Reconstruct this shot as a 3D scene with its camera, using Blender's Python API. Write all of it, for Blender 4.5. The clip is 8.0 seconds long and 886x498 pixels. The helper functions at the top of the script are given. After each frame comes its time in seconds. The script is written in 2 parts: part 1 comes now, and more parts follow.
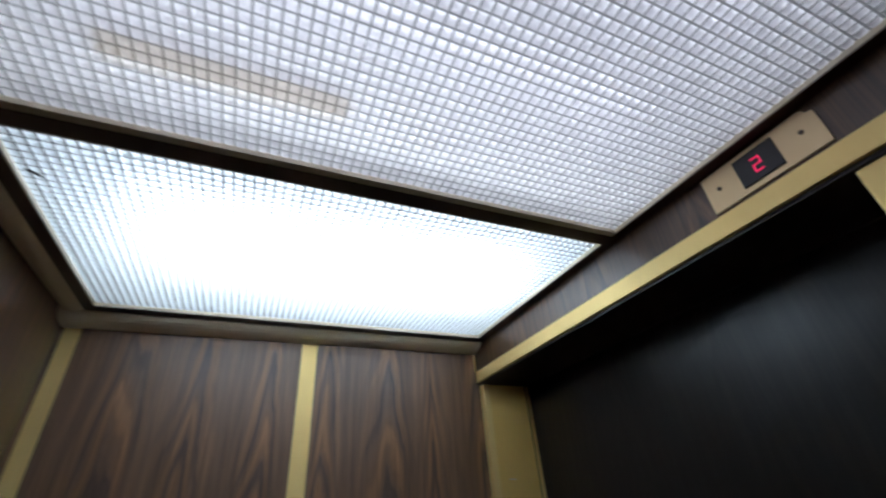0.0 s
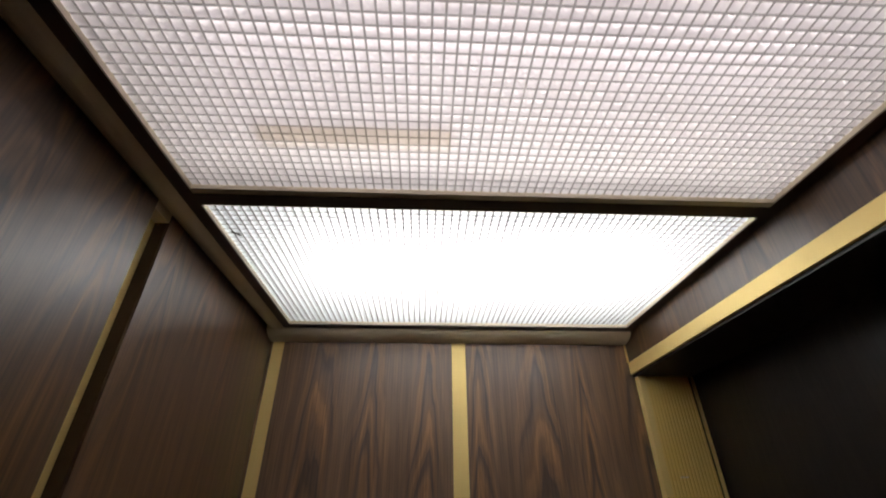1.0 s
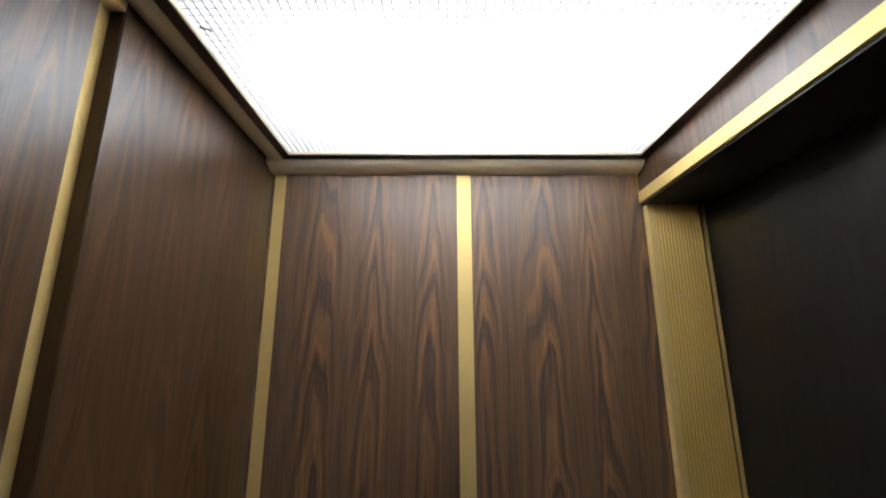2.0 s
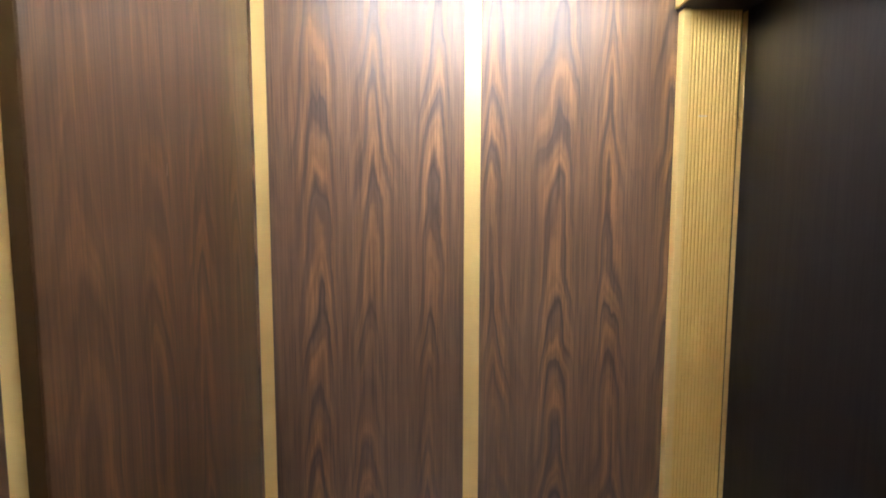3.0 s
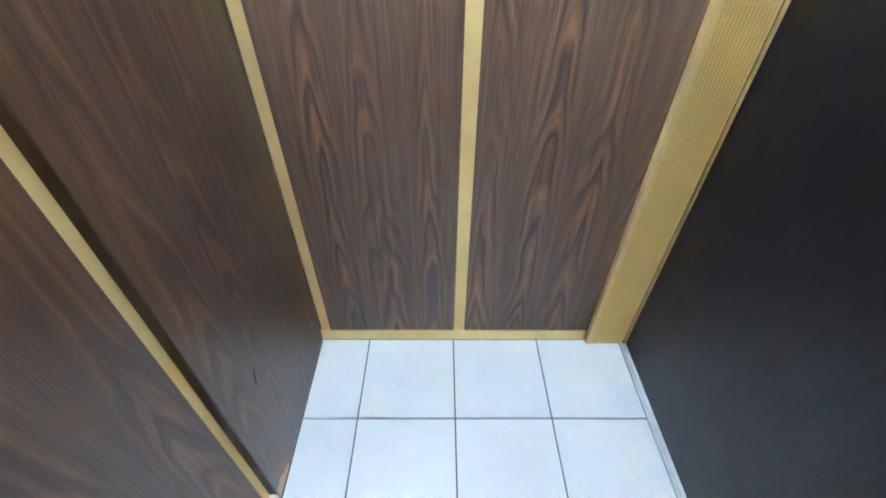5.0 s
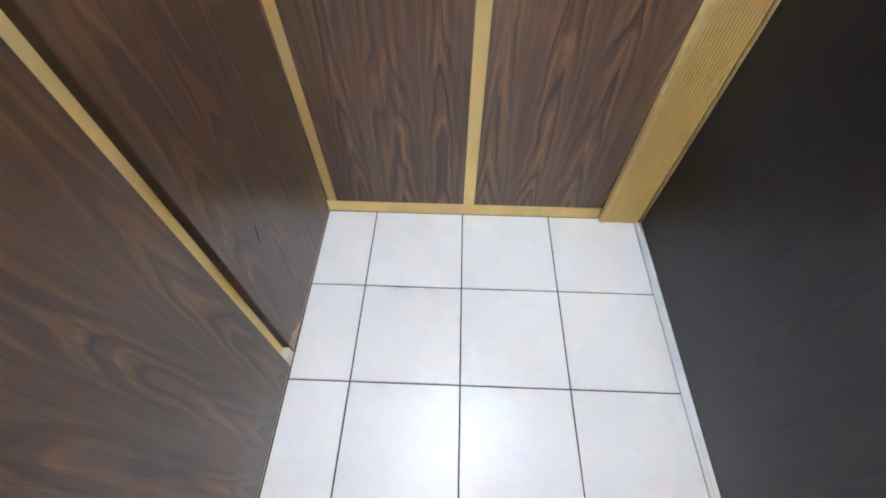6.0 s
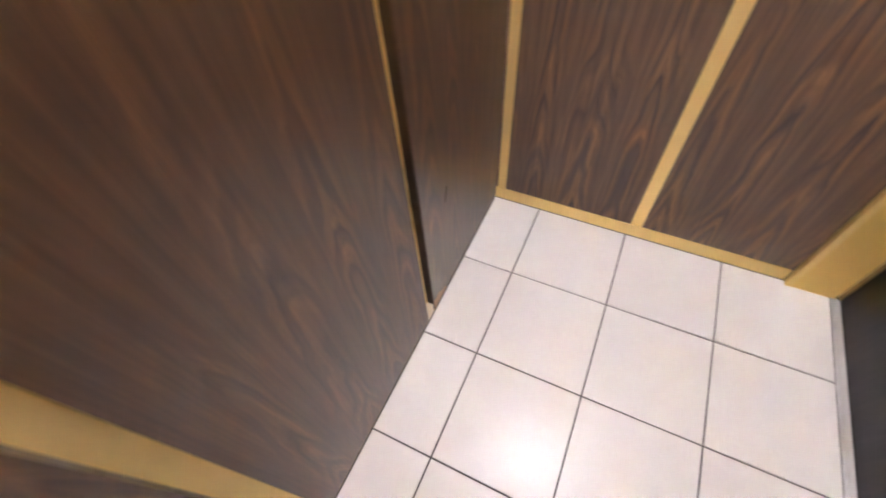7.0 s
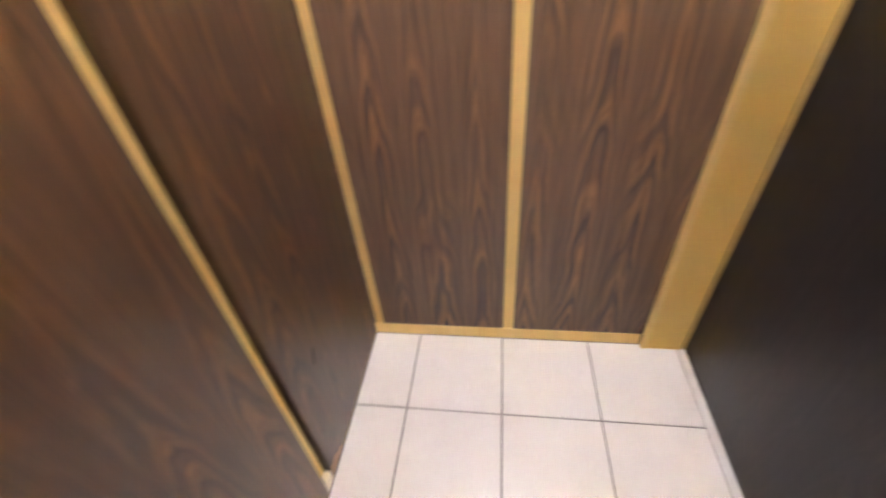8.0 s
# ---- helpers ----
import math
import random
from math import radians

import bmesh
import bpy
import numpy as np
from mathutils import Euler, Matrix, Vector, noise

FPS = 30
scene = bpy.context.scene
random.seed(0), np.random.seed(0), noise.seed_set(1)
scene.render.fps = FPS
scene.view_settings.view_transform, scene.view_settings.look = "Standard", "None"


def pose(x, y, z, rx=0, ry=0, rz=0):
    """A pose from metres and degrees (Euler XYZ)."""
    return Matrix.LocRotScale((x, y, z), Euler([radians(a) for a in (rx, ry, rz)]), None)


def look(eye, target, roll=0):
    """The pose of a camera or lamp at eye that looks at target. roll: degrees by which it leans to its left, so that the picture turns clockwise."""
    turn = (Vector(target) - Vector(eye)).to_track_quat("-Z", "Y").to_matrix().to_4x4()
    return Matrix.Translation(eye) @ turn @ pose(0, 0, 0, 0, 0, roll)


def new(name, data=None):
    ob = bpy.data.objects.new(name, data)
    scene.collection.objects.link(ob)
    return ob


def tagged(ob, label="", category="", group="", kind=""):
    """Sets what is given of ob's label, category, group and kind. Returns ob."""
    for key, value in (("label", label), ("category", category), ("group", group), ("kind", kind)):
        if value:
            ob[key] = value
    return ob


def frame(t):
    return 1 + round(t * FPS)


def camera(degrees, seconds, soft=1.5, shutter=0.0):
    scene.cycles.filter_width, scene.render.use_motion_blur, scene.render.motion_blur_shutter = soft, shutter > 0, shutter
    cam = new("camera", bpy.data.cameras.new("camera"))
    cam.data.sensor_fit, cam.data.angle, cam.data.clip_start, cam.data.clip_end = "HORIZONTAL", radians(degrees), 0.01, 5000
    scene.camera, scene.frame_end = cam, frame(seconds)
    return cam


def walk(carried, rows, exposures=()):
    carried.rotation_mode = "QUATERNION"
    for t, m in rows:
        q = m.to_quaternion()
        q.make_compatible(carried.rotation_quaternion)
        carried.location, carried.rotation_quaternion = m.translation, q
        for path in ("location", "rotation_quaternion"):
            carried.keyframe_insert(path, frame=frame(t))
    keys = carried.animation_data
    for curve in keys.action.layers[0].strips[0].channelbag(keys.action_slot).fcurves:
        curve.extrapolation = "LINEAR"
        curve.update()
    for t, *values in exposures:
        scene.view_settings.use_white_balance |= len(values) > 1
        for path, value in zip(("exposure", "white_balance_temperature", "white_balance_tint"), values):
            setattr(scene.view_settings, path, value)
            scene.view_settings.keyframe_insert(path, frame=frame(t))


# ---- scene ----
cam = camera(92.8, 8.0, soft=1.8, shutter=0.28)
PATH = [
    (0, (0.41, -1.139, 1.783), (1.142, 0.395, 2.838), -4.7),
    (0.2, (0.377, -1.156, 1.787), (0.934, 0.403, 2.909), -4.1),
    (0.5, (0.407, -1.197, 1.799), (0.696, 0.398, 2.97), -1.8),
    (1, (0.436, -1.192, 1.795), (0.519, 0.522, 2.822), -0.3),
    (1.5, (0.456, -1.145, 1.75), (0.496, 0.71, 2.497), -0.4),
    (1.7, (0.463, -1.133, 1.734), (0.496, 0.763, 2.369), -0.3),
    (2.8, (0.468, -1.062, 1.629), (0.466, 0.938, 1.592), -0.4),
    (3, (0.434, -1.05, 1.597), (0.492, 0.944, 1.448), 0.1),
    (3.5, (0.434, -1.035, 1.546), (0.495, 0.906, 1.069), 0.3),
    (4, (0.443, -1.031, 1.489), (0.495, 0.798, 0.682), 0.4),
    (4.5, (0.468, -1.031, 1.421), (0.477, 0.658, 0.35), -0.0),
    (5.2, (0.465, -1.02, 1.359), (0.477, 0.397, -0.052), 0.5),
    (6.3, (0.481, -1.057, 1.256), (0.372, 0.039, -0.414), -0.3),
    (6.5, (0.463, -1.073, 1.256), (0.267, 0.018, -0.409), -1.2),
    (6.7, (0.442, -1.091, 1.267), (0.079, -0.014, -0.379), -4.2),
    (7, (0.375, -1.157, 1.269), (-0.207, -0.111, -0.333), -5.1),
    (7.2, (0.34, -1.204, 1.261), (-0.368, -0.17, -0.297), -5.3),
    (7.5, (0.357, -1.173, 1.32), (-0.447, -0.113, -0.173), -8.5),
    (7.7, (0.396, -1.14, 1.351), (-0.303, 0.113, -0.043), -8.3),
    (8, (0.49, -1.086, 1.364), (0.234, 0.436, 0.092), -5.0),
]
EXPOSURES = [(0.0, 0.35, 5200, 13), (0.2, 0.3, 5800, 20), (0.5, 0.25, 6000, 20), (1.0, 0.4, 6300, 21), (1.7, 1.15, 5900, 17), (2.8, 2.8, 6100, 25), (3.5, 3.7, 5700, 19), (4.0, 3.95, 5600, 13),
             (4.5, 4.05, 4950, 8), (5.2, 4.0, 4650, 8), (6.3, 3.95, 6000, 23), (6.5, 3.95, 6350, 27), (7.0, 3.9, 6350, 30), (7.5, 3.9, 6450, 30), (8.0, 3.95, 6600, 31)]
walk(cam, [(t, look(e, g, r)) for t, e, g, r in PATH], EXPOSURES)

# ---- light ----
world = bpy.data.worlds.new("world")
world.use_nodes = True
scene.world = world
world.node_tree.nodes["Background"].inputs[0].default_value = (0.02, 0.02, 0.02, 1)
world.node_tree.nodes["Background"].inputs[1].default_value = 0.0
TUBE_POWER = 22.5

# ---- plan, metres ----
H_FRAME, H_DIFF = 2.212, 2.222
X_TRANSOM, X_DOOR = 1.031, 1.197
Y_SOUTH = -1.83
STRIP_Y = ((-0.622, -0.577), (-1.252, -1.206))


# ---- materials ----
def material(name):
    m = bpy.data.materials.new(name)
    m.use_nodes = True
    nt = m.node_tree
    return m, nt, nt.nodes["Principled BSDF"]


def node(nt, kind, inputs=(), **props):
    n = nt.nodes.new(kind)
    for k, v in props.items():
        if k == "operation":
            n.operation = v
        elif k == "data_type":
            n.data_type = v
        elif k == "blend_type":
            n.blend_type = v
    for k, v in dict(inputs).items():
        if isinstance(v, bpy.types.NodeSocket):
            nt.links.new(v, n.inputs[k])
        else:
            n.inputs[k].default_value = v
    return n


def maths(nt, op, a, b=0.0, c=0.0):
    return node(nt, "ShaderNodeMath", {0: a, 1: b, 2: c}, operation=op).outputs[0]


def ramp(nt, fac, stops):
    n = nt.nodes.new("ShaderNodeValToRGB")
    while len(n.color_ramp.elements) < len(stops):
        n.color_ramp.elements.new(0.5)
    for e, (p, c) in zip(n.color_ramp.elements, stops):
        e.position, e.color = p, (*c, 1)
    nt.links.new(fac, n.inputs[0])
    return n.outputs[0]


def noise_at(nt, vec, scale, detail=3.0, rough=0.55):
    return node(nt, "ShaderNodeTexNoise", {"Vector": vec, "Scale": scale, "Detail": detail, "Roughness": rough}).outputs[0]


def stretched(nt, s):
    pos = nt.nodes.new("ShaderNodeNewGeometry").outputs["Position"]
    return node(nt, "ShaderNodeVectorMath", {0: pos, 1: s}, operation="MULTIPLY").outputs[0]


def bump(nt, bsdf, height, strength, distance):
    n = node(nt, "ShaderNodeBump", {"Height": height, "Strength": strength, "Distance": distance})
    nt.links.new(n.outputs[0], bsdf.inputs["Normal"])


def wood_material(name, shift, dark, grey, mid, warm, rough, ior):
    """Printed rosewood laminate: tall pointed arches along the grain, with fine pores."""
    m, nt, b = material(name)
    sep = node(nt, "ShaderNodeSeparateXYZ", {0: nt.nodes.new("ShaderNodeNewGeometry").outputs["Position"]})
    u = maths(nt, "SUBTRACT", sep.outputs[0], sep.outputs[1])
    u = maths(nt, "ADD", u, shift)
    z = sep.outputs[2]
    wob = noise_at(nt, stretched(nt, (7.0, 7.0, 0.55)), 1.0, 2.0)
    lift = noise_at(nt, stretched(nt, (3.2, 3.2, 1.9)), 1.0, 2.0)
    wob2 = noise_at(nt, stretched(nt, (26.0, 26.0, 6.0)), 1.0, 3.0)
    u2 = maths(nt, "MULTIPLY_ADD", maths(nt, "SUBTRACT", wob, 0.5), 0.15, u)
    u2 = maths(nt, "MULTIPLY_ADD", maths(nt, "SUBTRACT", wob2, 0.5), 0.012, u2)
    half = maths(nt, "PINGPONG", u2, 0.074)
    arch = maths(nt, "SQRT", maths(nt, "MULTIPLY_ADD", half, half, 0.00005))
    rings = maths(nt, "MULTIPLY", arch, 36.0)
    rings = maths(nt, "MULTIPLY_ADD", z, 4.4, rings)
    rings = maths(nt, "MULTIPLY_ADD", lift, 3.6, rings)
    rings = maths(nt, "MULTIPLY_ADD", wob2, 0.8, rings)
    wave = maths(nt, "FRACT", rings)
    band = ramp(nt, wave, [(0.0, mid), (0.16, warm), (0.40, warm), (0.60, mid), (0.80, grey), (0.90, dark), (1.0, mid)])
    veins = maths(nt, "PINGPONG", maths(nt, "MULTIPLY", rings, 2.7), 0.5)
    veins = ramp(nt, veins, [(0.05, (0.80, 0.79, 0.79)), (0.34, (1.08, 1.06, 1.04))])
    near = ramp(nt, half, [(0.016, (1,) * 3), (0.050, (0.16,) * 3)])
    fine = noise_at(nt, stretched(nt, (300.0, 300.0, 4.5)), 1.0, 2.0)
    pores = ramp(nt, fine, [(0.32, (0.66, 0.66, 0.68)), (0.52, (1, 1, 1)), (0.72, (1.22, 1.17, 1.13))])
    streak = noise_at(nt, stretched(nt, (60.0, 60.0, 1.3)), 1.0, 4.0)
    calm = ramp(nt, streak, [(0.34, (0.74, 0.73, 0.73)), (0.64, (1.18, 1.15, 1.12))])
    show = ramp(nt, noise_at(nt, stretched(nt, (4.6, 4.6, 1.4)), 1.0, 2.0), [(0.36, (0.25,) * 3), (0.54, (1,) * 3)])
    show = maths(nt, "MULTIPLY", show, near)
    band = node(nt, "ShaderNodeMix", {0: 1.0, 6: band, 7: veins}, data_type="RGBA", blend_type="MULTIPLY").outputs[2]
    col = node(nt, "ShaderNodeMix", {0: show, 6: (*mid, 1), 7: band}, data_type="RGBA").outputs[2]
    col = node(nt, "ShaderNodeMix", {0: 1.0, 6: col, 7: calm}, data_type="RGBA", blend_type="MULTIPLY").outputs[2]
    col = node(nt, "ShaderNodeMix", {0: 1.0, 6: col, 7: pores}, data_type="RGBA", blend_type="MULTIPLY").outputs[2]
    nt.links.new(col, b.inputs["Base Color"])
    smear = noise_at(nt, stretched(nt, (3.0, 3.0, 2.0)), 1.0, 5.0)
    nt.links.new(maths(nt, "MULTIPLY_ADD", smear, 0.08, rough - 0.04), b.inputs["Roughness"])
    b.inputs["IOR"].default_value = ior
    return m


def metal_material(name, colour, rough, metallic=0.9, brushed=(240.0, 240.0, 5.0), wear=0.12):
    m, nt, b = material(name)
    fine = noise_at(nt, stretched(nt, brushed), 1.0, 3.0)
    big = noise_at(nt, stretched(nt, (9.0, 9.0, 4.0)), 1.0, 5.0)
    tone = maths(nt, "MULTIPLY_ADD", big, wear * 2, 1.0 - wear)
    col = node(nt, "ShaderNodeMix", {0: 1.0, 6: (*colour, 1), 7: tone}, data_type="RGBA", blend_type="MULTIPLY").outputs[2]
    nt.links.new(col, b.inputs["Base Color"])
    b.inputs["Metallic"].default_value = metallic
    nt.links.new(maths(nt, "MULTIPLY_ADD", fine, 0.2, rough - 0.1), b.inputs["Roughness"])
    bump(nt, b, fine, 0.08, 0.0005)
    return m


def paint_material(name, colour, rough, vary=0.1, scale=30.0, bumps=0.05):
    m, nt, b = material(name)
    big = noise_at(nt, stretched(nt, (scale,) * 3), 1.0, 5.0)
    tone = maths(nt, "MULTIPLY_ADD", big, vary * 2, 1.0 - vary)
    col = node(nt, "ShaderNodeMix", {0: 1.0, 6: (*colour, 1), 7: tone}, data_type="RGBA", blend_type="MULTIPLY").outputs[2]
    nt.links.new(col, b.inputs["Base Color"])
    nt.links.new(maths(nt, "MULTIPLY_ADD", big, 0.14, rough - 0.07), b.inputs["Roughness"])
    bump(nt, b, noise_at(nt, stretched(nt, (700.0,) * 3), 1.0, 2.0), bumps, 0.0004)
    return m


def tile_material():
    m, nt, b = material("glazed_tile")
    rnd = nt.nodes.new("ShaderNodeObjectInfo").outputs["Random"]
    cloud = noise_at(nt, stretched(nt, (14.0,) * 3), 1.0, 5.0)
    t = maths(nt, "MULTIPLY_ADD", rnd, 0.03, maths(nt, "MULTIPLY", cloud, 0.03))
    v = maths(nt, "ADD", t, 0.79)
    col = node(nt, "ShaderNodeMix", {0: 1.0, 6: (1.0, 0.985, 0.96, 1), 7: v}, data_type="RGBA", blend_type="MULTIPLY").outputs[2]
    nt.links.new(col, b.inputs["Base Color"])
    nt.links.new(maths(nt, "MULTIPLY_ADD", cloud, 0.06, 0.18), b.inputs["Roughness"])
    b.inputs["IOR"].default_value = 1.4
    bump(nt, b, noise_at(nt, stretched(nt, (55.0,) * 3), 1.0, 3.0), 0.05, 0.0008)
    return m


def diffuser_material(name, colour, scatter, beam):
    """Prismatic acrylic: part of the light of the tubes above is scattered, part goes down in a wide beam."""
    m, nt, b = material(name)
    nt.nodes.remove(b)
    out = nt.nodes["Material Output"]
    tone = maths(nt, "MULTIPLY_ADD", noise_at(nt, stretched(nt, (5.0,) * 3), 1.0, 3.0), 0.10, 0.95)
    col = node(nt, "ShaderNodeMix", {0: 1.0, 6: (*colour, 1), 7: tone}, data_type="RGBA", blend_type="MULTIPLY").outputs[2]
    passes = node(nt, "ShaderNodeBsdfTranslucent", {"Color": col})
    back = node(nt, "ShaderNodeBsdfDiffuse", {"Color": col})
    bent = node(nt, "ShaderNodeBsdfRefraction", {"Color": col, "Roughness": 0.45, "IOR": 1.35})
    mix = node(nt, "ShaderNodeMixShader", {0: scatter, 1: back.outputs[0], 2: passes.outputs[0]})
    mix = node(nt, "ShaderNodeMixShader", {0: beam, 1: mix.outputs[0], 2: bent.outputs[0]})
    nt.links.new(mix.outputs[0], out.inputs[0])
    return m


def lamp_material(name, colour, power):
    m, nt, b = material(name)
    b.inputs["Emission Color"].default_value = (*colour, 1)
    b.inputs["Emission Strength"].default_value = power
    b.inputs["Base Color"].default_value = (*[c * 0.3 for c in colour], 1)
    return m


WOOD = wood_material("rosewood_laminate", 0.0, (0.066, 0.045, 0.034), (0.102, 0.068, 0.049), (0.162, 0.096, 0.055), (0.270, 0.146, 0.066), 0.43, 1.64)
# Redder print of the same wood, also darkened to carry the rear wall's shade.
SHADED_RED_WOOD = wood_material("shaded_reddish_rosewood_laminate", 0.21, (0.047, 0.026, 0.015), (0.061, 0.034, 0.019), (0.084, 0.045, 0.022), (0.142, 0.072, 0.030), 0.315, 1.62)
DOOR = wood_material("dark_door_laminate", 0.37, (0.009, 0.0078, 0.0074), (0.011, 0.0098, 0.0094), (0.0135, 0.0115, 0.0105), (0.0175, 0.0142, 0.0125), 0.335, 1.45)
GOLD = metal_material("gold_anodised_aluminium", (0.86, 0.655, 0.255), 0.55, 0.5)
JAMB = metal_material("fluted_gold_metal", (0.83, 0.59, 0.18), 0.36, 0.5, (240.0, 240.0, 5.0), 0.06)
CORNICE = metal_material("pale_gold_cornice", (0.80, 0.70, 0.52), 0.45, 0.15)
CREAM = metal_material("pale_gold_lip", (0.78, 0.70, 0.55), 0.5, 0.3)
BRONZE = paint_material("dark_bronze_paint", (0.075, 0.050, 0.036), 0.45)
# Near-black that puts shade into the colour of soffit and wall backings.
SHADE = paint_material("black_brown_shade", (0.03, 0.020, 0.017), 0.5)
# Dark brown painted where the channel side and jamb gap lie in shade.
RECESS_SHADE = paint_material("brown_recess_shade", (0.060, 0.032, 0.012), 0.5)
ALU = metal_material("worn_aluminium", (0.8, 0.8, 0.8), 0.45, 0.45, (12.0, 3.0, 12.0))
TILE = tile_material()
GROUT = paint_material("grey_grout", (0.055, 0.052, 0.05), 0.9, 0.25, 60.0, 0.3)
WHITE = paint_material("white_enamel", (0.82, 0.82, 0.8), 0.6)
CELL = diffuser_material("clear_prismatic_acrylic", (0.82, 0.87, 0.93), 0.62, 0.08)
OPAL = diffuser_material("opal_acrylic", (0.88, 0.85, 0.86), 0.62, 0.08)
# Groove colour holds the shade that the relief between cells would make.
RIB = diffuser_material("acrylic_groove", (0.36, 0.35, 0.34), 0.5, 0.0)
# Same groove shape, shade painted darker so lines show beside the brightest cells.
DARK_RIB = diffuser_material("dark_acrylic_groove", (0.10, 0.10, 0.105), 0.5, 0.0)
TAPE = diffuser_material("beige_tape", (0.95, 0.91, 0.84), 0.84, 0.0)
BEIGE = metal_material("beige_metal_plate", (0.74, 0.565, 0.32), 0.45, 0.4)
SMOKED = paint_material("smoked_display_window", (0.0025, 0.002, 0.003), 0.35)
RED = lamp_material("red_display_segment", (1.0, 0.012, 0.09), 0.8)
TUBE = lamp_material("fluorescent_tube_glass", (1.0, 0.985, 0.85), TUBE_POWER)
AGED_TUBE = lamp_material("aged_tube_glass", (1.0, 0.95, 0.90), TUBE_POWER * 0.187)
CAP = metal_material("tube_cap", (0.7, 0.7, 0.7), 0.35)
CHIP = paint_material("bare_chipboard", (0.50, 0.31, 0.2), 0.85, 0.2, 120.0, 0.3)
SCUFF_DARK = paint_material("dark_scuff", (0.018, 0.014, 0.012), 0.7)
SCUFF_PALE = paint_material("pale_scratch", (0.17, 0.13, 0.11), 0.7)


# ---- mesh helpers ----
def box(bm, x0, x1, y0, y1, z0, z1, bevel=0.0):
    m = Matrix.Translation(((x0 + x1) / 2, (y0 + y1) / 2, (z0 + z1) / 2)) @ Matrix.Diagonal((abs(x1 - x0), abs(y1 - y0), abs(z1 - z0), 1))
    made = bmesh.ops.create_cube(bm, size=1, matrix=m)["verts"]
    if bevel:
        edges = list({e for v in made for e in v.link_edges})
        bmesh.ops.bevel(bm, geom=edges, offset=bevel, segments=2, profile=0.6, affect="EDGES")
    return bm


def one_box(*a, **k):
    return box(bmesh.new(), *a, **k)


def prism(points, axis, a, b):
    """A profile of points, drawn out from a to b along axis x, y or z."""
    bm = bmesh.new()
    put = {"x": lambda p, t: (t, p[0], p[1]), "y": lambda p, t: (p[0], t, p[1]), "z": lambda p, t: (p[0], p[1], t)}[axis]
    rows = [[bm.verts.new(put(p, t)) for p in points] for t in (a, b)]
    n = len(points)
    for i in range(n):
        bm.faces.new((rows[0][i], rows[0][(i + 1) % n], rows[1][(i + 1) % n], rows[1][i]))
    bm.faces.new(rows[0][::-1])
    bm.faces.new(rows[1])
    bmesh.ops.recalc_face_normals(bm, faces=bm.faces)
    return bm


def part(name, bm, mat, parent=None, label="", smooth=False):
    me = bpy.data.meshes.new(name)
    bm.to_mesh(me)
    bm.free()
    me.materials.append(mat)
    if smooth:
        for p in me.polygons:
            p.use_smooth = True
    ob = new(name, me)
    ob.parent = parent
    if label:
        tagged(ob, label)
    return ob


def thing(name, label, category, base=(0, 0, 0), group="", kind=""):
    ob = new(name)
    ob.matrix_world = Matrix.Translation(base)
    return tagged(ob, label, category, group, kind)


# ---- floor ----
floor = tagged(part("floor", one_box(-0.06, 1.26, Y_SOUTH - 0.05, 0.06, -0.08, -0.004), GROUT),
               "grey grout bed under white glazed floor tiles", "floor", kind="structure")

# ---- north wall: two laminate panels framed by gold strips ----
north = tagged(part("wall_north", one_box(-0.06, 1.26, 0.012, 0.07, 0, 2.45), SHADE),
               "lift car side wall of dark rosewood laminate with gold strips", "wall", kind="structure")
for x0, x1 in ((0.039, 0.517), (0.557, 1.0365)):
    part("panel", one_box(x0, x1, 0.0, 0.012, 0.058, 2.190, bevel=0.0012), WOOD, north)
for x0, x1 in ((0.006, 0.039), (0.517, 0.557)):
    part("strip", one_box(x0, x1, 0.003, 0.012, 0.058, 2.190), GOLD, north, "satin gold vertical cover strip")
for p, z, n in ((0.205, 1.762, 4),):
    owner = [o for o in north.children if o.name.startswith("panel")][0]
    for k in range(n):
        a = k * 0.0042
        part("scratch", prism([(p - 0.014 + a, z - 0.004 + 0.0012 * k), (p - 0.010 + a, z - 0.003 + 0.0012 * k), (p - 0.012 + a, z - 0.0015 + 0.0012 * k)], "y", -0.0006, 0.002), SCUFF_PALE, owner, "short pale scratch")
second_panel = [o for o in north.children if o.name.startswith("panel")][1]
part("nick", prism([(0.716, 0.214), (0.727, 0.210), (0.729, 0.218), (0.722, 0.221)], "y", -0.0006, 0.002), SCUFF_PALE, second_panel, "small pale nick")
part("filler", one_box(-0.0005, 0.0058, 0.001, 0.012, 0.058, 2.190), WOOD, north)
part("base_trim", one_box(-0.004, 1.034, -0.001, 0.012, 0.002, 0.056, bevel=0.001), GOLD, north, "satin gold skirting strip")


def cornice(reach, z0):
    """Profile of a rounded strip from the wall at z0 out to the ceiling frame."""
    top = H_FRAME + 0.002
    arc = [(reach * math.sin(a), top - (top - z0) * math.cos(a)) for a in (math.pi / 2 * k / 6 for k in range(7))]
    return [(-0.02, z0)] + arc + [(reach, 2.245), (-0.02, 2.245)]


PROFILE_NORTH = cornice(0.055, 2.190)
PROFILE = [(-0.02, 2.2215)] + [(0.047 * k / 8, 2.2210 - 0.0085 * k / 8 - 0.0080 * math.sin(math.pi * k / 8)) for k in range(9)] + [(0.047, 2.245), (-0.02, 2.245)]
part("top_trim", prism([(-p[0], p[1]) for p in PROFILE_NORTH], "x", 0.0, X_TRANSOM), CORNICE, north, "rounded gold cornice strip", smooth=False)

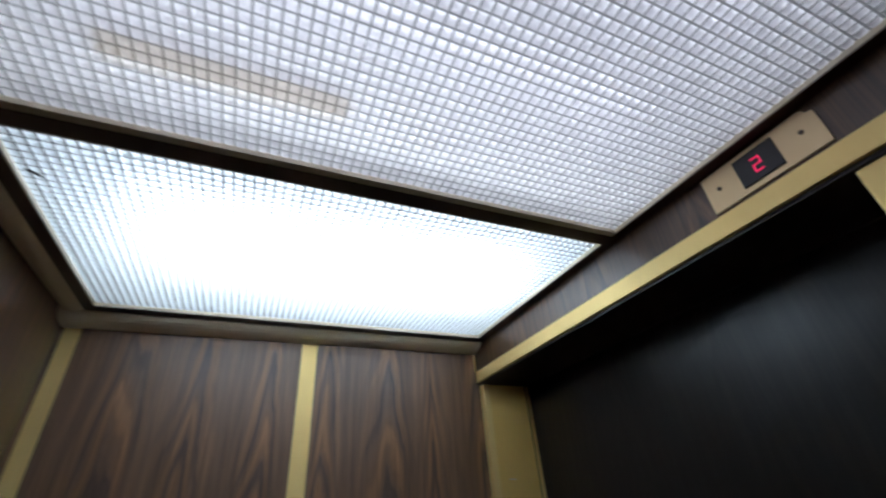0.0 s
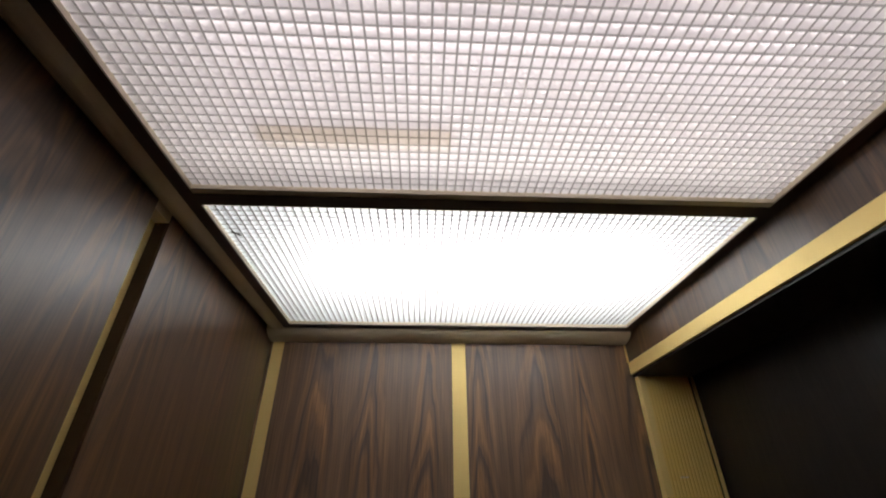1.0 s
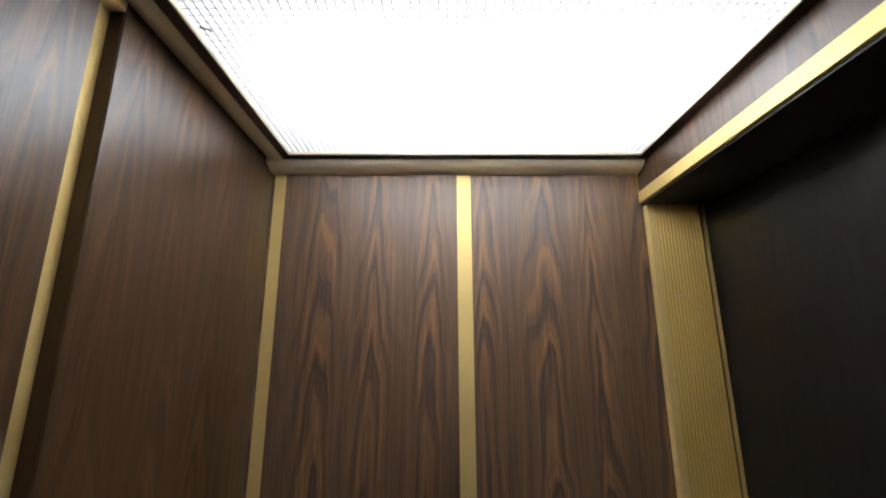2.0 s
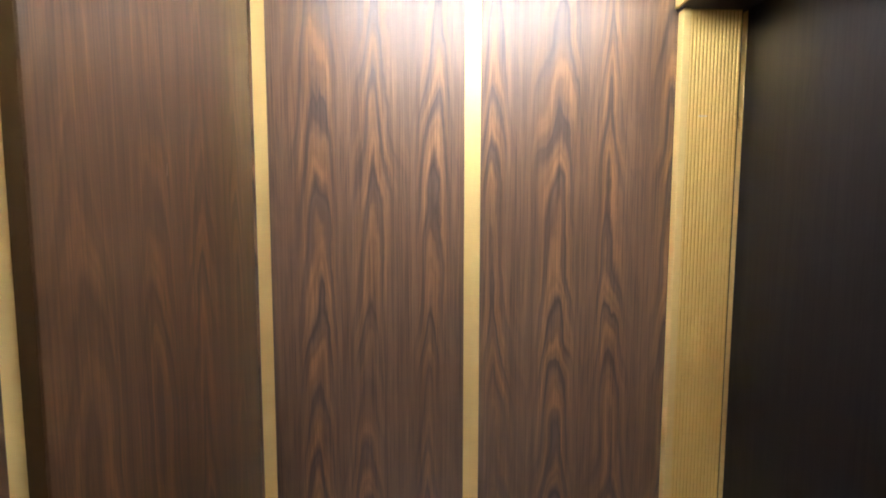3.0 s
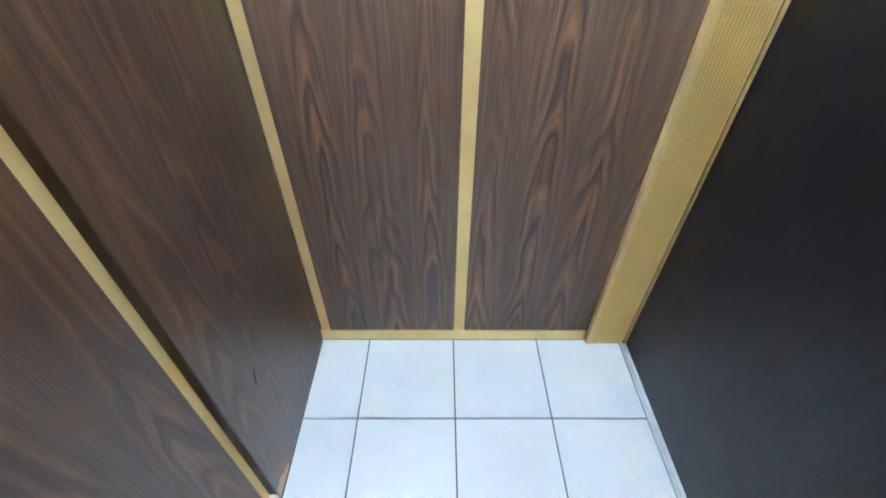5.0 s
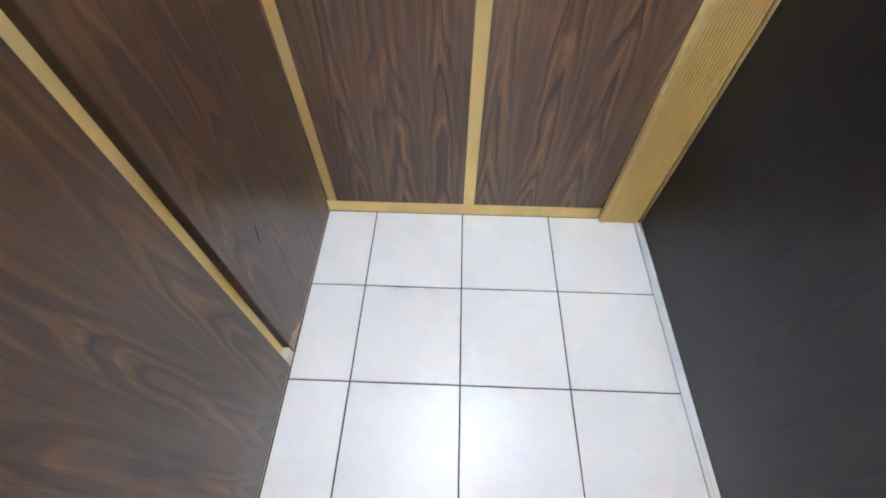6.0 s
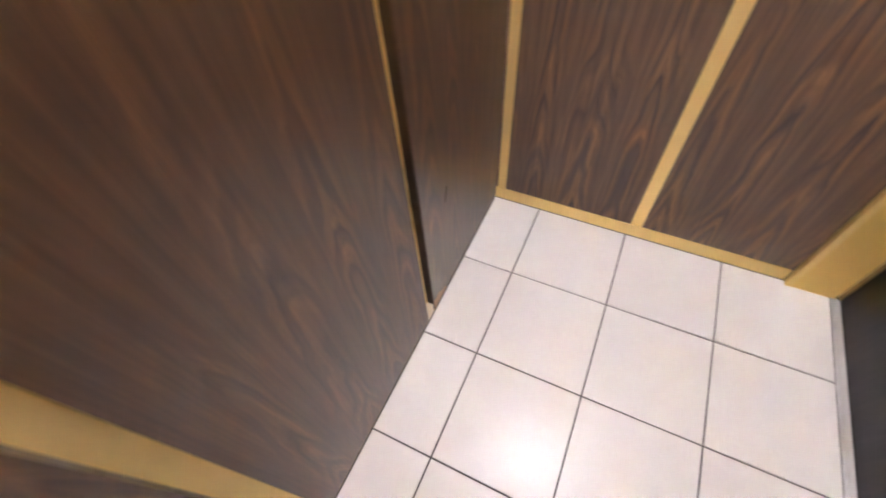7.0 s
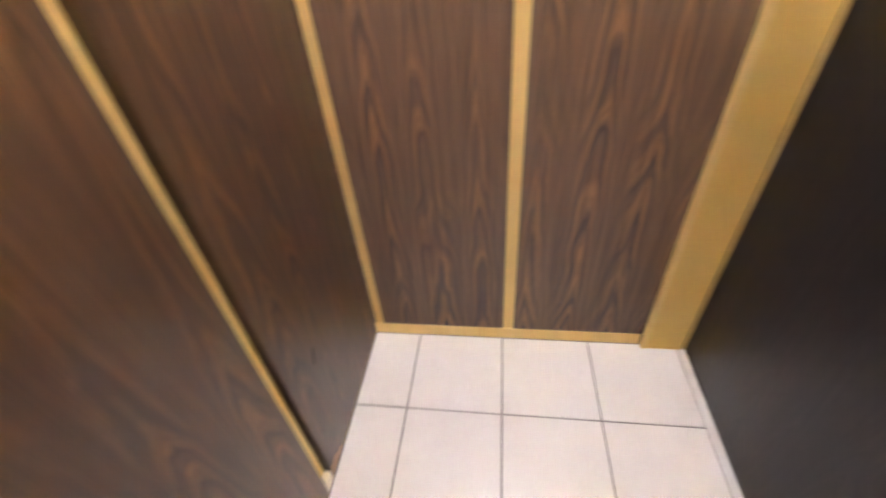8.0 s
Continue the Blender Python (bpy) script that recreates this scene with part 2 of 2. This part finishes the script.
# ---- west wall: three thick panels with recessed gold channels between them ----
west = tagged(part("wall_west", one_box(-0.07, -0.028, Y_SOUTH, 0.012, 0, 2.45), SHADE),
              "lift car rear wall of dark rosewood laminate with recessed gold channels", "wall", kind="structure")
edges_y = [0.0, STRIP_Y[0][1], STRIP_Y[0][0], STRIP_Y[1][1], STRIP_Y[1][0], Y_SOUTH]
for y1, y0 in zip(edges_y[0::2], edges_y[1::2]):
    # panel colour includes the shade on this wall
    p = part("panel", one_box(-0.025, 0.0, y0, y1, 0.014, 2.2205, bevel=0.0012), SHADED_RED_WOOD, west)
for y0, y1 in STRIP_Y:
    part("strip", one_box(-0.028, -0.024, y0 - 0.004, y1 + 0.004, 0.0, 2.2035), GOLD, west, "satin gold strip at the bottom of a channel")
    part("foot", one_box(-0.026, -0.003, y0 + 0.0005, y1 - 0.0005, 0.001, 0.046, bevel=0.001), CREAM, west, "pale gold end block of the channel")
    # thin dark sheet paints the shade on the channel's south-facing side
    part("edge", one_box(-0.0235, -0.0035, y1 - 0.0012, y1 - 0.0002, 0.047, 2.2035), RECESS_SHADE, west, "thick panel's edge, painted dark brown for the shade in the channel")
for y0, y1 in STRIP_Y:
    part("head", one_box(-0.025, -0.001, y0 + 0.0005, y1 - 0.0005, 2.204, 2.2205), CORNICE, west, "pale gold block closing the top of a channel")
part("base_trim", one_box(-0.027, -0.004, Y_SOUTH, 0.0, 0.001, 0.0135), GOLD, west, "thin gold skirting line")
part("top_trim", prism(PROFILE, "y", Y_SOUTH, 0.0), CORNICE, west, "rounded gold cornice strip")

rear_panel = [o for o in west.children if o.name.startswith("panel")][0]
part("chip", prism([(-0.478, 0.0145), (-0.492, 0.034), (-0.512, 0.040), (-0.535, 0.062), (-0.558, 0.056), (-0.574, 0.066), (-0.5755, 0.0145)], "x", -0.002, 0.0008), CHIP, rear_panel, "bare chipboard patch where the laminate broke off")
part("scuff", prism([(-0.432, 0.462), (-0.430, 0.455), (-0.437, 0.432), (-0.446, 0.408), (-0.449, 0.412), (-0.443, 0.436)], "x", -0.002, 0.0006), SCUFF_DARK, rear_panel, "small dark scuff mark")
for y, z, h in ((-0.319, 1.003, 0.020), (-0.291, 1.253, 0.014), (-0.336, 1.674, 0.022)):
    part("scratch", prism([(y - 0.002, z - h / 2), (y + 0.002, z - h / 2 + 0.002), (y + 0.003, z + h / 2), (y + 0.0005, z + h / 2 - 0.002)], "x", -0.002, 0.0006), SCUFF_PALE, rear_panel, "short pale scratch")

# ---- south wall, behind the camera ----
south = tagged(part("wall_south", one_box(-0.06, 1.26, Y_SOUTH - 0.07, Y_SOUTH, 0, 2.45), WOOD),
               "plain dark rosewood laminate lift car wall", "wall", kind="structure")

# ---- east wall: transom, door and jambs ----
east = tagged(part("wall_east", one_box(1.235, 1.29, Y_SOUTH - 0.05, 0.06, 0, 2.45), SHADE),
              "lift car front wall with doorway and wood transom", "wall", kind="structure")
# The transom's shade comes from the same darkened wood.
transom = part("transom", one_box(X_TRANSOM, 1.235, Y_SOUTH, 0.0, 2.105, 2.45, bevel=0.001), SHADED_RED_WOOD, east, "dark rosewood transom over the lift door")
# Shade under the transom is painted as a near-black sheet.
part("soffit", one_box(X_TRANSOM + 0.002, 1.235, Y_SOUTH, 0.0, 2.096, 2.1045), SHADE, east, "underside of the transom, its shade put in as near-black colour")
part("strip", one_box(X_TRANSOM - 0.005, X_TRANSOM + 0.004, Y_SOUTH, -0.004, 2.102, 2.135, bevel=0.0012), GOLD, east, "satin gold strip along the transom edge")
part("corner_strip", one_box(X_TRANSOM + 0.006, X_TRANSOM + 0.0255, -0.0225, 0.0, 0.001, 2.095, bevel=0.0015), GOLD, east, "plain gold edge strip of the door jamb")


part("corner_bead", one_box(1.0255, 1.0305, -0.004, 0.0, 2.136, 2.189, bevel=0.001), GOLD, east, "pale gold bead in the corner above the jamb")


def fluted_jamb(x0, x1, y, n):
    pts = [(x0, y + 0.02)]
    w = (x1 - x0) / n
    for i in range(n):
        c = x0 + (i + 0.5) * w
        for k in range(5):
            a = math.pi * k / 4
            pts.append((c - 0.46 * w * math.cos(a), y - 0.0028 * math.sin(a)))
    pts.append((x1, y + 0.02))
    return pts


part("jamb", prism(fluted_jamb(1.057, 1.183, -0.018, 14), "z", 0.001, 2.094), JAMB, east, "fluted gold metal door jamb")
part("scratch", one_box(1.086, 1.106, -0.0221, -0.020, 1.843, 1.8455, bevel=0.0005), CREAM, east, "short pale scratch across the flutes")
# Solid dark strip in place of the open gap's shade.
part("gap", one_box(1.1832, 1.1940, -0.006, 0.0, 0.001, 2.094), RECESS_SHADE, east, "dark strip painted for the shaded gap beside the jamb")
part("bead", one_box(1.1943, 1.1962, -0.020, 0.0, 0.001, 2.094), GOLD, east, "thin gold bead beside the door")
part("post", one_box(1.034, 1.186, -1.06, -0.990, 0.001, 2.094, bevel=0.003), GOLD, east, "gold metal door post")
part("return_panel", one_box(1.075, 1.235, Y_SOUTH, -1.062, 0.001, 2.095), WOOD, east, "rosewood return panel beside the door")
door = tagged(part("door_1", one_box(X_DOOR, X_DOOR + 0.034, -1.02, 0.0, 0.008, 2.095, bevel=0.001), DOOR),
              "closed lift door with near-black satin laminate face", "lift door", kind="structure")

sill = thing("door_sill", "grooved worn aluminium sill along the lift door", "door sill", (1.18, -0.5, 0), kind="structure")
for x0, x1, h in ((1.1705, 1.1785, 0.004), (1.1805, 1.1855, 0.007), (1.1875, 1.195, 0.005)):
    o = part("rail", one_box(x0, x1, -0.985, -0.021, -0.004, h, bevel=0.0008), ALU)
    o.parent, o.matrix_parent_inverse = sill, sill.matrix_world.inverted()

# ---- ceiling: white light box, dark frame, prismatic panels ----
bm = bmesh.new()
box(bm, -0.07, 1.29, Y_SOUTH - 0.07, 0.07, 2.45, 2.50)
ceiling = tagged(part("ceiling", bm, WHITE), "white enamelled light box above the panels", "ceiling", kind="structure")
bm = bmesh.new()
for a in ((0.001, 0.012, Y_SOUTH, 0.0, 2.242, 2.45), (1.019, 1.0305, Y_SOUTH, 0.0, 2.242, 2.45), (0.012, 1.019, -0.012, -0.001, 2.242, 2.45), (0.012, 1.019, Y_SOUTH, Y_SOUTH + 0.012, 2.242, 2.45)):
    box(bm, *a)
tagged(part("light_box_lining", bm, WHITE), "white lining of the light box", "ceiling", kind="structure")

PANELS_Y = ((-0.622, -0.081), (-1.187, -0.660), (-1.740, -1.213))
DIFF_X = (0.068, 1.008)
frame_thing = thing("ceiling_frame", "dark bronze metal frame carrying the ceiling light panels", "ceiling frame", (0.5, -0.9, H_FRAME), kind="structure")


def framed(name, bm, mat, label=""):
    o = part(name, bm, mat, None, label)
    o.parent, o.matrix_parent_inverse = frame_thing, frame_thing.matrix_world.inverted()
    return o


framed("bar", one_box(0.0472, DIFF_X[0], Y_SOUTH + 0.056, -0.0552, H_FRAME, 2.242), BRONZE)
framed("bar", one_box(DIFF_X[1], 1.0305, Y_SOUTH + 0.056, -0.0552, H_FRAME, 2.242), BRONZE)
for y0, y1 in ((-0.081, -0.0552), (-0.650, -0.622), (-1.213, -1.187), (Y_SOUTH + 0.056, -1.740)):
    framed("bar", one_box(DIFF_X[0], DIFF_X[1], y0, y1, H_FRAME, 2.242), BRONZE)
for y0, y1 in PANELS_Y:
    for a in ((DIFF_X[0] - 0.0005, DIFF_X[0] + 0.0025, y0, y1), (DIFF_X[1] - 0.0025, DIFF_X[1] + 0.0005, y0, y1), (DIFF_X[0], DIFF_X[1], y0 - 0.0005, y0 + 0.0025), (DIFF_X[0], DIFF_X[1], y1 - 0.0025, y1 + (0.010 if y1 == -0.660 else 0.0005))):
        framed("lip", one_box(*a, H_FRAME + 0.001, H_DIFF + 0.002), CREAM, "pale gold inner lip")


def light_panel(y0, y1, acrylic, groove):
    """A prismatic panel: pillow-shaped cells hanging from a sheet, with shade painted into the grooves between them."""
    t = thing("light_panel", "opal prismatic acrylic ceiling light panel with square cells, lit", "light panel", ((DIFF_X[0] + DIFF_X[1]) / 2, (y0 + y1) / 2, H_DIFF), "ceiling light panels")
    nx, ny = 66, round((y1 - y0) / 0.01424)
    wx, wy = (DIFF_X[1] - DIFF_X[0]) / nx, (y1 - y0) / ny
    g = 0.09
    grid = [g, g + 0.16, 0.5, 1 - g - 0.16, 1 - g]
    drop = [0.0, 0.0021, 0.003, 0.0021, 0.0]
    verts, faces = [], []
    for i in range(nx):
        for j in range(ny):
            base = len(verts)
            for a, da in zip(grid, drop):
                for b_, db in zip(grid, drop):
                    verts.append((DIFF_X[0] + (i + a) * wx, y0 + (j + b_) * wy, H_DIFF - min(da, db)))
            for k in range(4):
                for l in range(4):
                    q = base + k * 5 + l
                    faces.append((q, q + 1, q + 6, q + 5))
    me = bpy.data.meshes.new("prism_sheet")
    me.from_pydata(verts, [], faces)
    me.materials.append(acrylic)
    for p in me.polygons:
        p.use_smooth = True
    cells = tagged(new("prism_sheet", me), "opal square prism cells", kind="stuff")
    verts, faces = [], []
    for i in range(nx + 1):
        x = DIFF_X[0] + i * wx
        d = g * wx
        n = len(verts)
        verts += [(x - d, y0, H_DIFF), (x + d, y0, H_DIFF), (x + d, y1, H_DIFF), (x - d, y1, H_DIFF)]
        faces.append((n, n + 1, n + 2, n + 3))
    for j in range(ny + 1):
        y = y0 + j * wy
        d = g * wy
        for i in range(nx):
            n = len(verts)
            xa, xb = DIFF_X[0] + (i + g) * wx, DIFF_X[0] + (i + 1 - g) * wx
            verts += [(xa, y - d, H_DIFF), (xb, y - d, H_DIFF), (xb, y + d, H_DIFF), (xa, y + d, H_DIFF)]
            faces.append((n, n + 1, n + 2, n + 3))
    me = bpy.data.meshes.new("groove_grid")
    me.from_pydata(verts, [], faces)
    me.materials.append(groove)
    grooves = tagged(new("groove_grid", me), "grooves between the cells, their shade painted in", kind="stuff")
    for o in (cells, grooves):
        o.parent, o.matrix_parent_inverse = t, t.matrix_world.inverted()
    return t


lit = [light_panel(y0, y1, *m) for (y0, y1), m in zip(PANELS_Y, ((CELL, DARK_RIB), (OPAL, RIB), (OPAL, RIB)))]
o = part("mark", prism([(0.080, -0.531), (0.084, -0.534), (0.097, -0.521), (0.094, -0.518)], "z", H_DIFF - 0.0042, H_DIFF - 0.0032), SCUFF_DARK, None, "small dark smudge")
o.parent, o.matrix_parent_inverse = lit[0], lit[0].matrix_world.inverted()


def tube_lamp(x0, x1, y, z, glass):
    t = thing("fluorescent_lamp", "white fluorescent tube lamp above the ceiling panels", "fluorescent lamp", ((x0 + x1) / 2, y, z), "fluorescent lamps")
    inv = t.matrix_world.inverted()
    turn = Matrix.Translation(((x0 + x1) / 2, y, z)) @ Matrix.Rotation(math.pi / 2, 4, "Y")
    bm = bmesh.new()
    bmesh.ops.create_cone(bm, cap_ends=True, segments=12, radius1=0.013, radius2=0.013, depth=x1 - x0, matrix=turn)
    made = [part("tube", bm, glass)]
    for x in (x0 - 0.008, x1 + 0.008):
        bm = bmesh.new()
        bmesh.ops.create_cone(bm, cap_ends=True, segments=12, radius1=0.014, radius2=0.014, depth=0.015, matrix=Matrix.Translation((x, y, z)) @ Matrix.Rotation(math.pi / 2, 4, "Y"))
        made.append(part("cap", bm, CAP))
    made.append(part("batten", one_box(x0 - 0.02, x1 + 0.02, y - 0.03, y + 0.03, z + 0.03, 2.45), WHITE))
    for o in made:
        o.parent, o.matrix_parent_inverse = t, inv
    return t


for y in (-0.31, -0.42):
    tube_lamp(0.17, 0.96, y, 2.335, TUBE)
for y in (-0.82, -1.04):
    tube_lamp(0.12, 0.96, y, 2.395, AGED_TUBE)

tape = tagged(part("tape", one_box(0.205, 0.470, -0.790, -0.752, H_DIFF + 0.003, H_DIFF + 0.0036), TAPE),
              "strip of beige tape lying on the ceiling panel", "tape")

# ---- floor indicator on the transom ----
ind = thing("floor_indicator", "beige metal floor indicator plate with red digit two", "floor indicator", (X_TRANSOM, -0.914, 2.175))
inv = ind.matrix_world.inverted()
xf = X_TRANSOM
made = [part("plate", prism([(-0.997, 2.1415), (-0.832, 2.1415), (-0.832, 2.206), (-0.982, 2.206), (-0.987, 2.2035), (-0.989, 2.198), (-0.997, 2.1955)], "x", xf - 0.004, xf + 0.001), BEIGE)]
made.append(part("display", one_box(xf - 0.006, xf - 0.003, -0.943, -0.884, 2.150, 2.199, bevel=0.001), SMOKED, None, "black display window"))


def segment(y0, y1, z0, z1):
    return part("digit_bar", one_box(xf - 0.0072, xf - 0.0058, y0, y1, z0, z1), RED, None, "glowing red bar of the digit")


yc, zc, hw, hh, th = -0.914, 2.1735, 0.0062, 0.0115, 0.0016
made.append(segment(yc - hw, yc + hw, zc + hh - th, zc + hh))
made.append(segment(yc - hw, yc + hw, zc - th / 2, zc + th / 2))
made.append(segment(yc - hw, yc + hw, zc - hh, zc - hh + th))
made.append(segment(yc - hw, yc - hw + th, zc + th / 2, zc + hh - th))
made.append(segment(yc + hw - th, yc + hw, zc - hh + th, zc - th / 2))
for y in (-0.853, -0.974):
    bm = bmesh.new()
    bmesh.ops.create_cone(bm, cap_ends=True, segments=10, radius1=0.0035, radius2=0.0028, depth=0.0016, matrix=Matrix.Translation((xf - 0.0046, y, 2.176)) @ Matrix.Rotation(-math.pi / 2, 4, "Y"))
    made.append(part("screw", bm, BRONZE))
for o in made:
    o.parent, o.matrix_parent_inverse = ind, inv

# ---- floor tiles ----
TX = (-0.002, 0.185, 0.516, 0.845, 1.170)
TY = (0.0, -0.327, -0.658, -0.989, -1.320, -1.650, Y_SOUTH)
G = 0.0022
shared = {}
for xa, xb in zip(TX, TX[1:]):
    for ya, yb in zip(TY, TY[1:]):
        w, d = round(xb - xa - 2 * G, 4), round(ya - yb - 2 * G, 4)
        if (w, d) not in shared:
            bm = one_box(-w / 2, w / 2, -d / 2, d / 2, -0.006, 0.0)
            top = [e for e in bm.edges if all(v.co.z > -0.001 for v in e.verts)]
            bmesh.ops.bevel(bm, geom=top, offset=0.0012, segments=1, affect="EDGES")
            me = bpy.data.meshes.new("tile")
            bm.to_mesh(me)
            bm.free()
            me.materials.append(TILE)
            shared[w, d] = me
        o = new("tile", shared[w, d])
        o.location = ((xa + xb) / 2, (ya + yb) / 2, 0.0)
        o.parent = floor
